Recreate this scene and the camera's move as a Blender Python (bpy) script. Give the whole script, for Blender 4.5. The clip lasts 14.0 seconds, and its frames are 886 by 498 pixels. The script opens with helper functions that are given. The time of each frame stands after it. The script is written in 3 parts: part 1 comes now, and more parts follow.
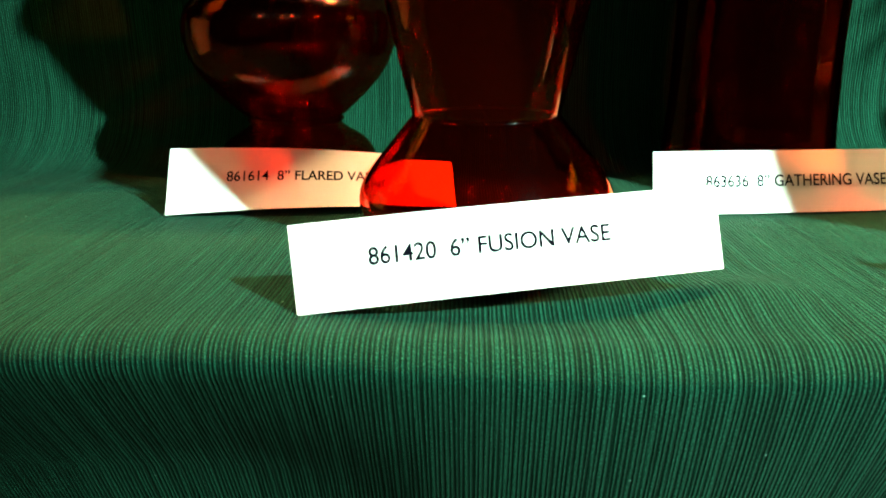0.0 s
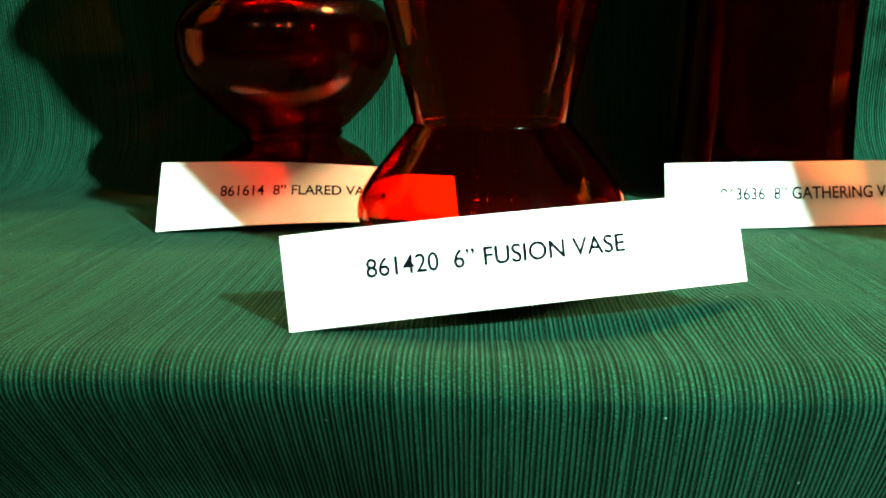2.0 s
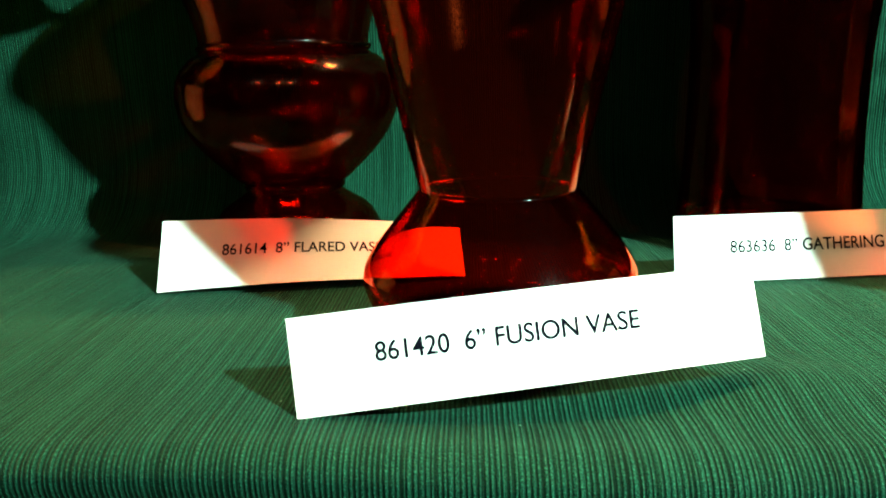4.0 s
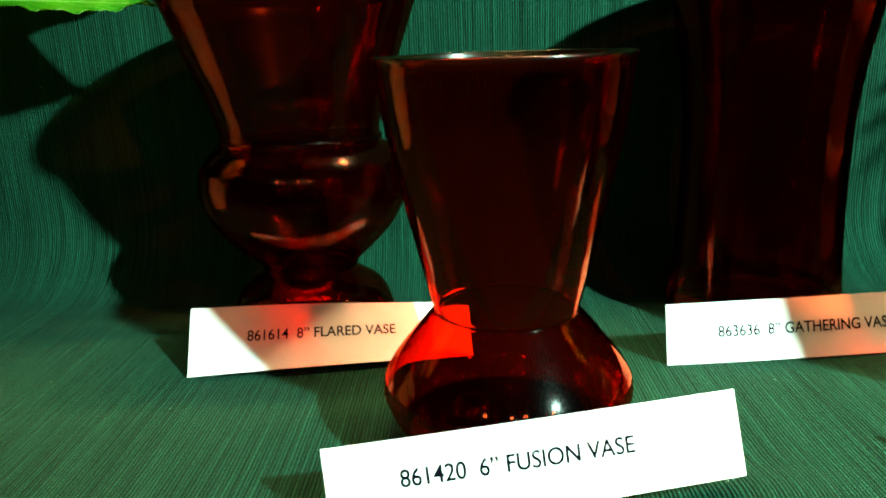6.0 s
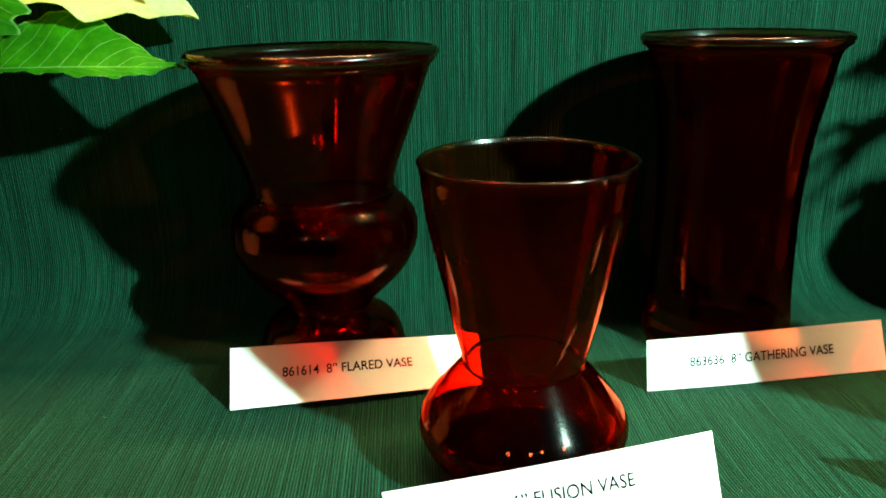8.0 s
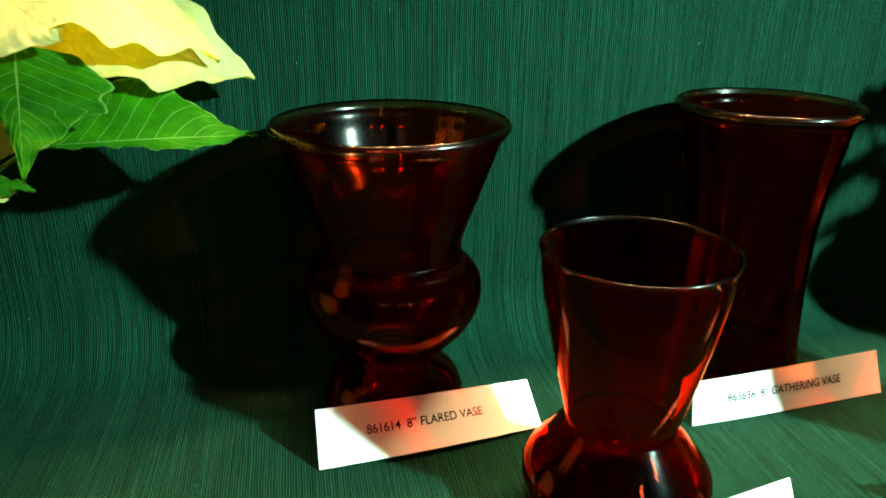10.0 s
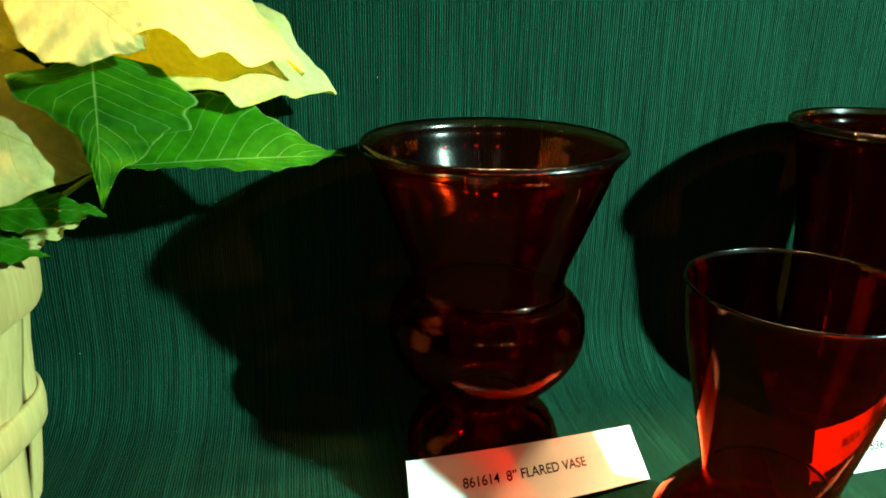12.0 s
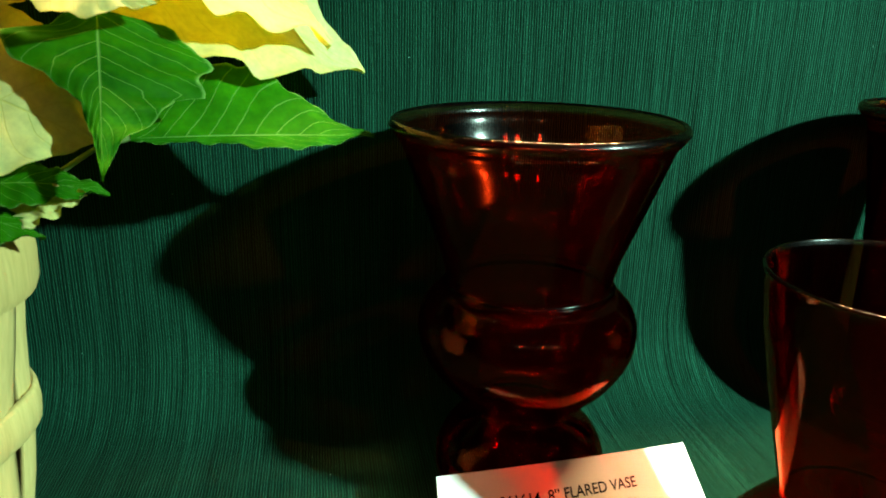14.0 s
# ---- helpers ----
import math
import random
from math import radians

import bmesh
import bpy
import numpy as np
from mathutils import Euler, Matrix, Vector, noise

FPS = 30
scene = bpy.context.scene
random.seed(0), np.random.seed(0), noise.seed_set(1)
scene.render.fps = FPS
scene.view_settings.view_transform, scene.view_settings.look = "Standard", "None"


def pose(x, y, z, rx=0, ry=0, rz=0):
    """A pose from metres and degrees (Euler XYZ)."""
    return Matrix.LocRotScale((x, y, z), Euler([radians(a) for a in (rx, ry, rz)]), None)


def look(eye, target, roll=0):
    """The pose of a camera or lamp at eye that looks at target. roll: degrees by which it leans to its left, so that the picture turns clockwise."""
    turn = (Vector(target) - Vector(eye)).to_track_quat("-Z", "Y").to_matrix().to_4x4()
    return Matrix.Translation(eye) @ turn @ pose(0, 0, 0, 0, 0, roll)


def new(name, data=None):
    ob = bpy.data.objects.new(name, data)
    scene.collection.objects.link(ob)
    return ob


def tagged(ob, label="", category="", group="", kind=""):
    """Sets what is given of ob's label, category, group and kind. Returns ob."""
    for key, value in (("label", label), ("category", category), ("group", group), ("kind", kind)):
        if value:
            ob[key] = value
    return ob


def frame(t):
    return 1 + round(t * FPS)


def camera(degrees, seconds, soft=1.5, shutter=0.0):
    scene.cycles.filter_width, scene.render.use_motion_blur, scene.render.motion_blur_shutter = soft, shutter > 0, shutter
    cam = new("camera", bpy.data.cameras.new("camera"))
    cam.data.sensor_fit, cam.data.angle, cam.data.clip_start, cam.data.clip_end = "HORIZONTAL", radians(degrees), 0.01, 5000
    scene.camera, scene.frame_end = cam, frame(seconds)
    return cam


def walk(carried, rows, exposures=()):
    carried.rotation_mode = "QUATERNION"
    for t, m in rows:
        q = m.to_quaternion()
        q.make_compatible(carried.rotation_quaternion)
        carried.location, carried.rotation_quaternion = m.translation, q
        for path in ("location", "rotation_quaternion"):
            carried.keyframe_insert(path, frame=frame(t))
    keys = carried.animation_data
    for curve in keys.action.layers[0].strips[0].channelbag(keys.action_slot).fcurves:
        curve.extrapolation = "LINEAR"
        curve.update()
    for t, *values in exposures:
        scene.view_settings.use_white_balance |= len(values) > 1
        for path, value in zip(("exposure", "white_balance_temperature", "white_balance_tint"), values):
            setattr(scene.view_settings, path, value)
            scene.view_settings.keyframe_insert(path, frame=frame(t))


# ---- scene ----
cam = camera(61.5, 14.0, 2.0)
PATH = [
    (0, (0.0721, 0.0620, 0.0935), (0.0081, 1.9712, -0.4988), -0.44),
    (0.5, (0.0719, 0.0654, 0.0914), (0.0073, 1.9766, -0.4944), -0.43),
    (1, (0.0724, 0.0690, 0.0891), (0.0020, 1.9838, -0.4841), -0.46),
    (1.5, (0.0717, 0.0729, 0.0867), (0.0040, 1.9931, -0.4685), -0.56),
    (2, (0.0714, 0.0763, 0.0842), (0.0010, 2.0053, -0.4391), -0.68),
    (4.5, (0.0669, 0.0873, 0.1147), (0.0014, 2.0256, -0.3736), -1.68),
    (5, (0.0654, 0.0859, 0.1300), (0.0014, 2.0206, -0.3730), -1.82),
    (5.5, (0.0632, 0.0813, 0.1452), (0.0109, 2.0124, -0.3727), -1.92),
    (6, (0.0632, 0.0745, 0.1609), (0.0077, 1.9986, -0.3821), -2.02),
    (6.5, (0.0625, 0.0662, 0.1756), (0.0081, 1.9830, -0.3928), -2.18),
    (7, (0.0577, 0.0548, 0.1913), (0.0237, 1.9633, -0.4058), -1.99),
    (9.5, (-0.0504, 0.0320, 0.2669), (0.2627, 1.8798, -0.4314), 0.15),
    (10, (-0.0793, 0.0451, 0.2821), (0.2891, 1.8745, -0.4373), 0.57),
    (10.5, (-0.1017, 0.0623, 0.2901), (0.3041, 1.8781, -0.4436), 1.00),
    (11, (-0.1136, 0.0793, 0.2892), (0.2885, 1.8988, -0.4372), 1.02),
    (11.5, (-0.1205, 0.0896, 0.2823), (0.2619, 1.9234, -0.4183), 0.83),
    (12, (-0.1255, 0.0981, 0.2721), (0.2365, 1.9482, -0.3958), 0.83),
    (12.5, (-0.1292, 0.1072, 0.2624), (0.2172, 1.9687, -0.3816), 0.86),
    (13, (-0.1314, 0.1156, 0.2555), (0.2063, 1.9837, -0.3738), 1.05),
    (13.5, (-0.1313, 0.1238, 0.2493), (0.1988, 1.9967, -0.3697), 1.26),
    (14, (-0.1284, 0.1318, 0.2442), (0.1894, 2.0089, -0.3687), 1.15),
]
walk(cam, [(t, look(eye, target, roll)) for t, eye, target, roll in PATH], [(0, 0.20), (2, 0.16), (5, 0.0), (7, -0.14), (9.5, -0.27), (14, -0.32)])

# ---- light ----
world = bpy.data.worlds.new("dim_room")
world.use_nodes = True
world.node_tree.nodes["Background"].inputs[0].default_value = (1.0, 0.8, 0.6, 1)
world.node_tree.nodes["Background"].inputs[1].default_value = 0.0003
scene.world = world


def lamp(name, place, target, power, colour, radius, cone, label):
    data = bpy.data.lights.new(name, "SPOT")
    data.energy, data.color, data.shadow_soft_size = power, colour, radius
    data.spot_size, data.spot_blend = radians(cone), 1.0
    ob = new(name, data)
    ob.matrix_world = look(place, target)
    return tagged(ob, label, "spotlight")


KEY = (0.887, -0.452, 0.81)
key = lamp("key_spotlight", KEY, (0.165, 0.475, 0.13), 480, (0.57, 1.0, 0.81), 0.026, 36.5, "small cool white display spotlight above the table")
key.data.cycles.is_caustics_light = True


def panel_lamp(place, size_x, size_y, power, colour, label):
    data = bpy.data.lights.new("warm_fill_panel", "AREA")
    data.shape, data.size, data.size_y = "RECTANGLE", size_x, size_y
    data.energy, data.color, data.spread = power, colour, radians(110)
    ob = new("warm_fill_panel", data)
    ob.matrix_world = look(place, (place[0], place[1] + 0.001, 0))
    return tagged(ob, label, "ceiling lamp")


# Warm overhead fill, added behind the backdrop board so the backdrop stays shaded.
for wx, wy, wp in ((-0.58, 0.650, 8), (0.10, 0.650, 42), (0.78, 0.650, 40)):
    panel_lamp((wx, wy, 1.9), 0.64, 0.05, wp, (1.0, 0.60, 0.27), "warm fill panel added above and behind the backdrop")


def room_lamp(place, power, radius):
    data = bpy.data.lights.new("room_bulb", "POINT")
    data.energy, data.color, data.shadow_soft_size = power, (1.0, 0.74, 0.45), radius
    ob = new("room_bulb", data)
    ob.location = place
    return tagged(ob, "warm white bulb of the exhibition room", "bulb", "bulbs in the room")


for bx, by, bz in ((-0.66, -1.25, 1.25), (0.10, -1.45, 1.30), (0.52, -1.40, 1.30), (1.35, -1.15, 1.25)):
    room_lamp((bx, by, bz), 4.0, 0.065)


# ---- materials ----
def material(name):
    m = bpy.data.materials.new(name)
    m.use_nodes = True
    nt = m.node_tree
    return m, nt, nt.nodes["Principled BSDF"], nt.nodes["Material Output"]


def node(nt, kind, **kw):
    n = nt.nodes.new(kind)
    for k, v in kw.items():
        n.inputs[k].default_value = v
    return n


def maths(nt, op, a, b=None, c=None):
    n = nt.nodes.new("ShaderNodeMath")
    n.operation = op
    for i, v in enumerate((a, b, c)):
        if v is None:
            continue
        if isinstance(v, (int, float)):
            n.inputs[i].default_value = v
        else:
            nt.links.new(v, n.inputs[i])
    return n.outputs[0]


def noise_of(nt, vec, scale, detail=2.0, rough=0.5):
    n = node(nt, "ShaderNodeTexNoise", Scale=scale, Detail=detail, Roughness=rough)
    if vec is not None:
        nt.links.new(vec, n.inputs["Vector"])
    return n.outputs[0]


def ramp(nt, fac, stops):
    n = nt.nodes.new("ShaderNodeValToRGB")
    el = n.color_ramp.elements
    while len(el) < len(stops):
        el.new(0.5)
    for e, (p, c) in zip(el, stops):
        e.position, e.color = p, (*c, 1)
    nt.links.new(fac, n.inputs[0])
    return n.outputs[0]


def mixed(nt, fac, a, b, mode="MIX"):
    n = nt.nodes.new("ShaderNodeMix")
    n.data_type, n.blend_type = "RGBA", mode
    for s, v in ((n.inputs[0], fac), (n.inputs[6], a), (n.inputs[7], b)):
        if isinstance(v, tuple):
            s.default_value = (*v, 1)
        elif isinstance(v, (int, float)):
            s.default_value = v
        else:
            nt.links.new(v, s)
    return n.outputs[2]


def bumped(nt, bsdf, height, strength, distance):
    n = node(nt, "ShaderNodeBump", Strength=strength, Distance=distance)
    nt.links.new(height, n.inputs["Height"])
    nt.links.new(n.outputs[0], bsdf.inputs["Normal"])


def plain(name, colour, rough=0.6, metallic=0.0, vary=0.25, scale=30.0, bump=0.0, gloss=0.5):
    m, nt, b, out = material(name)
    tc = nt.nodes.new("ShaderNodeTexCoord")
    f = noise_of(nt, tc.outputs["Object"], scale, 4.0, 0.6)
    dark = tuple(c * (1 - vary) for c in colour)
    lite = tuple(min(1, c * (1 + vary)) for c in colour)
    nt.links.new(ramp(nt, f, [(0.3, dark), (0.7, lite)]), b.inputs["Base Color"])
    b.inputs["Roughness"].default_value, b.inputs["Metallic"].default_value = rough, metallic
    b.inputs["Specular IOR Level"].default_value = gloss
    if bump:
        bumped(nt, b, f, bump, 0.001)
    return m


def cloth_material():
    """Ribbed woven cloth: u runs across the ribs, v along them, both in metres."""
    m, nt, b, out = material("green_ribbed_cloth")
    uv = nt.nodes.new("ShaderNodeUVMap")
    uv.uv_map = "weave"
    sep = nt.nodes.new("ShaderNodeSeparateXYZ")
    nt.links.new(uv.outputs[0], sep.inputs[0])
    u = sep.outputs[0]

    def stretched(su, sv, scale, detail=2.0):
        mp = node(nt, "ShaderNodeMapping")
        mp.inputs["Scale"].default_value = (su, sv, 1)
        nt.links.new(uv.outputs[0], mp.inputs["Vector"])
        return noise_of(nt, mp.outputs[0], scale, detail, 0.6)

    wobble = stretched(1, 0.12, 60, 3)
    fine = stretched(1, 0.012, 700, 2)
    uu = maths(nt, "ADD", maths(nt, "MULTIPLY_ADD", wobble, 0.0005, u), maths(nt, "MULTIPLY", fine, 0.0019))
    wave = maths(nt, "SINE", maths(nt, "MULTIPLY", uu, 2 * math.pi / 0.00158))
    rib = maths(nt, "MULTIPLY_ADD", wave, 0.5, 0.5)
    slub = stretched(1, 0.05, 420, 3)
    band = stretched(1, 0.02, 70, 3)
    grain = stretched(1, 1, 1900, 2)
    rib2 = maths(nt, "MULTIPLY", rib, maths(nt, "MULTIPLY_ADD", slub, 1.1, 0.35))
    # Gaps coloured darker than ridges: shade between ribs painted in besides the bump.
    base = ramp(nt, rib2, [(0.0, (0.0010, 0.009, 0.0049)), (0.4, (0.0024, 0.0215, 0.0120)), (0.95, (0.0054, 0.046, 0.0265))])
    base = mixed(nt, 0.55, base, ramp(nt, band, [(0.3, (0.55, 0.55, 0.55)), (0.72, (1.3, 1.3, 1.3))]), "MULTIPLY")
    base = mixed(nt, 0.85, base, ramp(nt, grain, [(0.3, (0.25, 0.25, 0.25)), (0.7, (1.7, 1.7, 1.7))]), "MULTIPLY")
    bead = stretched(1, 0.6, 2100, 2)
    thread = maths(nt, "MULTIPLY", maths(nt, "MULTIPLY", rib, rib), maths(nt, "MULTIPLY", maths(nt, "GREATER_THAN", bead, 0.56), 0.85))
    base = mixed(nt, thread, base, (0.018, 0.112, 0.070))
    vor = node(nt, "ShaderNodeTexVoronoi", Scale=95.0)
    nt.links.new(uv.outputs[0], vor.inputs["Vector"])
    lint = maths(nt, "LESS_THAN", vor.outputs["Distance"], 0.035)
    pick = nt.nodes.new("ShaderNodeSeparateColor")
    nt.links.new(vor.outputs["Color"], pick.inputs[0])
    lint = maths(nt, "MULTIPLY", lint, maths(nt, "GREATER_THAN", pick.outputs[0], 0.72))
    base = mixed(nt, maths(nt, "MULTIPLY", lint, 0.55), base, (0.30, 0.50, 0.42))
    nt.links.new(base, b.inputs["Base Color"])
    b.inputs["Roughness"].default_value = 0.78
    b.inputs["Specular IOR Level"].default_value = 0.04
    b.inputs["Sheen Weight"].default_value = 0.03
    b.inputs["Sheen Roughness"].default_value = 0.4
    b.inputs["Sheen Tint"].default_value = (0.55, 0.95, 0.70, 1)
    height = maths(nt, "ADD", maths(nt, "MULTIPLY", rib, maths(nt, "MULTIPLY_ADD", slub, 0.6, 0.55)), maths(nt, "MULTIPLY", maths(nt, "ADD", grain, bead), 0.75))
    bumped(nt, b, height, 1.0, 0.0008)
    return m


def glass_material(name, tint, rough=0.0, film=0.0055, spread=0.19):
    """Clear coloured glass with a thin speckled film of dust and polish on it."""
    m, nt, b, out = material(name)
    nt.nodes.remove(b)
    g = node(nt, "ShaderNodeBsdfGlass", Roughness=rough, IOR=1.53)
    g.inputs["Color"].default_value = (*tint, 1)
    tc = nt.nodes.new("ShaderNodeTexCoord")
    speck = noise_of(nt, tc.outputs["Object"], 1500, 2, 0.6)
    haze = noise_of(nt, tc.outputs["Object"], 60, 3, 0.6)
    share = maths(nt, "MULTIPLY", maths(nt, "MULTIPLY", ramp(nt, speck, [(0.38, (0.25, 0.25, 0.25)), (0.66, (2.2, 2.2, 2.2))]), maths(nt, "MULTIPLY_ADD", haze, 1.2, 0.4)), film)
    gl = node(nt, "ShaderNodeBsdfGlossy", Roughness=spread)
    mx = nt.nodes.new("ShaderNodeMixShader")
    nt.links.new(share, mx.inputs[0])
    nt.links.new(g.outputs[0], mx.inputs[1])
    nt.links.new(gl.outputs[0], mx.inputs[2])
    nt.links.new(mx.outputs[0], out.inputs[0])
    return m


def leaf_material(name, blade, blade_dark, vein, trans, veins, rough, share):
    m, nt, b, out = material(name)
    uv = nt.nodes.new("ShaderNodeUVMap")
    uv.uv_map = "blade"
    sep = nt.nodes.new("ShaderNodeSeparateXYZ")
    nt.links.new(uv.outputs[0], sep.inputs[0])
    across = maths(nt, "ABSOLUTE", maths(nt, "MULTIPLY_ADD", sep.outputs[0], 2.0, -1.0))
    tc = nt.nodes.new("ShaderNodeTexCoord")
    blot = noise_of(nt, tc.outputs["Object"], 35, 4, 0.6)
    fine = noise_of(nt, tc.outputs["Object"], 260, 3, 0.6)
    wig = maths(nt, "MULTIPLY_ADD", blot, 0.05, sep.outputs[1])
    run = maths(nt, "FRACT", maths(nt, "MULTIPLY", maths(nt, "MULTIPLY_ADD", across, -0.24, wig), float(veins)))
    lateral = maths(nt, "ABSOLUTE", maths(nt, "SUBTRACT", run, 0.5))
    side = maths(nt, "SUBTRACT", 1.0, maths(nt, "SMOOTH_MIN", maths(nt, "DIVIDE", lateral, 0.035), 1.0, 0.1))
    mid = maths(nt, "SUBTRACT", 1.0, maths(nt, "SMOOTH_MIN", maths(nt, "DIVIDE", across, 0.022), 1.0, 0.1))
    fade = maths(nt, "MULTIPLY_ADD", across, -0.35, 0.95)
    line = maths(nt, "MAXIMUM", maths(nt, "MULTIPLY", side, fade), mid)
    rim = maths(nt, "MULTIPLY_ADD", across, 22.0, -21.0)
    line = maths(nt, "MINIMUM", maths(nt, "MAXIMUM", line, maths(nt, "MAXIMUM", rim, 0.0)), 1.0)
    col = ramp(nt, blot, [(0.3, blade_dark), (0.7, blade)])
    col = mixed(nt, 0.35, col, ramp(nt, fine, [(0.3, (0.7, 0.7, 0.7)), (0.7, (1.25, 1.25, 1.25))]), "MULTIPLY")
    col = mixed(nt, maths(nt, "MULTIPLY", line, 0.7), col, vein)
    nt.links.new(col, b.inputs["Base Color"])
    b.inputs["Roughness"].default_value = rough
    b.inputs["Specular IOR Level"].default_value = 0.03
    bumped(nt, b, maths(nt, "MULTIPLY_ADD", line, -1.0, maths(nt, "MULTIPLY", fine, 0.3)), 0.5, 0.0006)
    tr = nt.nodes.new("ShaderNodeBsdfTranslucent")
    nt.links.new(mixed(nt, 1.0, col, trans, "MULTIPLY"), tr.inputs[0])
    mx = nt.nodes.new("ShaderNodeMixShader")
    mx.inputs[0].default_value = share
    nt.links.new(b.outputs[0], mx.inputs[1])
    nt.links.new(tr.outputs[0], mx.inputs[2])
    nt.links.new(mx.outputs[0], out.inputs[0])
    return m


def wood_material(name, pale, dark):
    m, nt, b, out = material(name)
    tc = nt.nodes.new("ShaderNodeTexCoord")
    mp = node(nt, "ShaderNodeMapping")
    mp.inputs["Scale"].default_value = (6, 6, 0.5)
    nt.links.new(tc.outputs["Object"], mp.inputs["Vector"])
    info = nt.nodes.new("ShaderNodeObjectInfo")
    f = noise_of(nt, mp.outputs[0], 60, 5, 0.65)
    f2 = maths(nt, "MULTIPLY_ADD", info.outputs["Random"], 0.25, f)
    nt.links.new(ramp(nt, f2, [(0.35, dark), (0.85, pale)]), b.inputs["Base Color"])
    b.inputs["Roughness"].default_value = 0.6
    bumped(nt, b, f, 0.4, 0.0006)
    return m


CLOTH = cloth_material()
# Thin glass of the fusion vases; its lighter tint also imitates glowing bases.
RUBY_THIN_GLOW = glass_material("thin_glow_ruby_glass", (0.93, 0.25, 0.11), 0.0, 0.0022, 0.15)
RUBY = glass_material("ruby_glass", (0.86, 0.145, 0.05), 0.0, 0.0075, 0.19)
RUBY_DEEP = glass_material("deep_ruby_glass", (0.72, 0.085, 0.024), 0.0, 0.003, 0.15)
# Rim: pale tint and stronger film stand in for light caught along the edge.
RIM = glass_material("pale_lit_rim_glass", (0.92, 0.48, 0.28), 0.0, 0.022, 0.2)
PAPER = plain("white_card", (0.74, 0.74, 0.72), 0.6, 0, 0.02, 900, 0.04, gloss=0.15)
INK = plain("printed_ink", (0.003, 0.003, 0.006), 0.7, 0, 0.1, 300, gloss=0.0)
BRACT = leaf_material("cream_bract", (0.78, 0.75, 0.33), (0.74, 0.70, 0.24), (0.66, 0.60, 0.12), (1.0, 0.92, 0.05), 9, 0.55, 0.48)
LEAF = leaf_material("green_leaf", (0.027, 0.165, 0.002), (0.008, 0.072, 0.002), (0.18, 0.38, 0.09), (0.8, 1.2, 0.08), 11, 0.55, 0.22)
STEM = plain("green_stem", (0.14, 0.24, 0.06), 0.5)
CHIP = wood_material("pale_chip_wood", (0.72, 0.54, 0.21), (0.52, 0.37, 0.12))
SOIL = plain("potting_soil", (0.03, 0.02, 0.012), 0.95, 0, 0.5, 200, 0.6)
PLASTER = plain("room_plaster", (0.05, 0.044, 0.04), 0.9, 0, 0.1, 3)
CARPET = plain("room_carpet", (0.05, 0.045, 0.04), 0.95, 0, 0.2, 80)
WOOD = wood_material("table_wood", (0.30, 0.20, 0.11), (0.16, 0.09, 0.04))


# ---- building helpers ----
def mesh_of(name, bm, mat, smooth=True):
    me = bpy.data.meshes.new(name)
    bm.normal_update()
    bm.to_mesh(me)
    bm.free()
    if mat:
        me.materials.append(mat)
    if smooth:
        me.polygons.foreach_set("use_smooth", [True] * len(me.polygons))
    return me


def part(name, bm, mat, parent, label="", smooth=True):
    ob = new(name, mesh_of(name, bm, mat, smooth))
    ob.parent = parent
    return tagged(ob, label)


def thing(name, place, label, category, group="", kind=""):
    ob = new(name)
    ob.empty_display_size = 0.02
    ob.matrix_world = Matrix.Translation(place)
    return tagged(ob, label, category, group, kind)


def sheet(rows, uvs=None, layer="blade"):
    """A bmesh from a grid of points; uvs: a grid of the same shape."""
    bm = bmesh.new()
    vs = [[bm.verts.new(p) for p in r] for r in rows]
    lay = bm.loops.layers.uv.new(layer) if uvs else None
    for i in range(len(rows) - 1):
        for j in range(len(rows[0]) - 1):
            f = bm.faces.new((vs[i][j], vs[i][j + 1], vs[i + 1][j + 1], vs[i + 1][j]))
            if lay:
                for lp, (a, c) in zip(f.loops, ((i, j), (i, j + 1), (i + 1, j + 1), (i + 1, j))):
                    lp[lay].uv = uvs[a][c]
    return bm


def block(lo, hi, bm=None):
    bm = bm or bmesh.new()
    c = [(a + b) / 2 for a, b in zip(lo, hi)]
    s = [b - a for a, b in zip(lo, hi)]
    bmesh.ops.create_cube(bm, size=1, matrix=Matrix.LocRotScale(c, None, s))
    return bm


def tube(points, radii, n=10):
    rows = []
    pts = [Vector(p) for p in points]
    for i, p in enumerate(pts):
        d = (pts[min(i + 1, len(pts) - 1)] - pts[max(i - 1, 0)]).normalized()
        a = d.orthogonal().normalized()
        b = d.cross(a)
        rows.append([p + (a * math.cos(2 * math.pi * k / n) + b * math.sin(2 * math.pi * k / n)) * radii[i] for k in range(n + 1)])
    return sheet(rows)


def curve_through(points, steps):
    """Smooth points (r, z) through the given ones, by Catmull-Rom."""
    p = [Vector(q) for q in points]
    p = [p[0] * 2 - p[1]] + p + [p[-1] * 2 - p[-2]]
    out = []
    for i in range(1, len(p) - 2):
        for k in range(steps):
            t = k / steps
            a, b, c, d = p[i - 1], p[i], p[i + 1], p[i + 2]
            out.append(0.5 * ((2 * b) + (c - a) * t + (2 * a - 5 * b + 4 * c - d) * t * t + (3 * b - a - 3 * c + d) * t ** 3))
    out.append(p[-2])
    return out


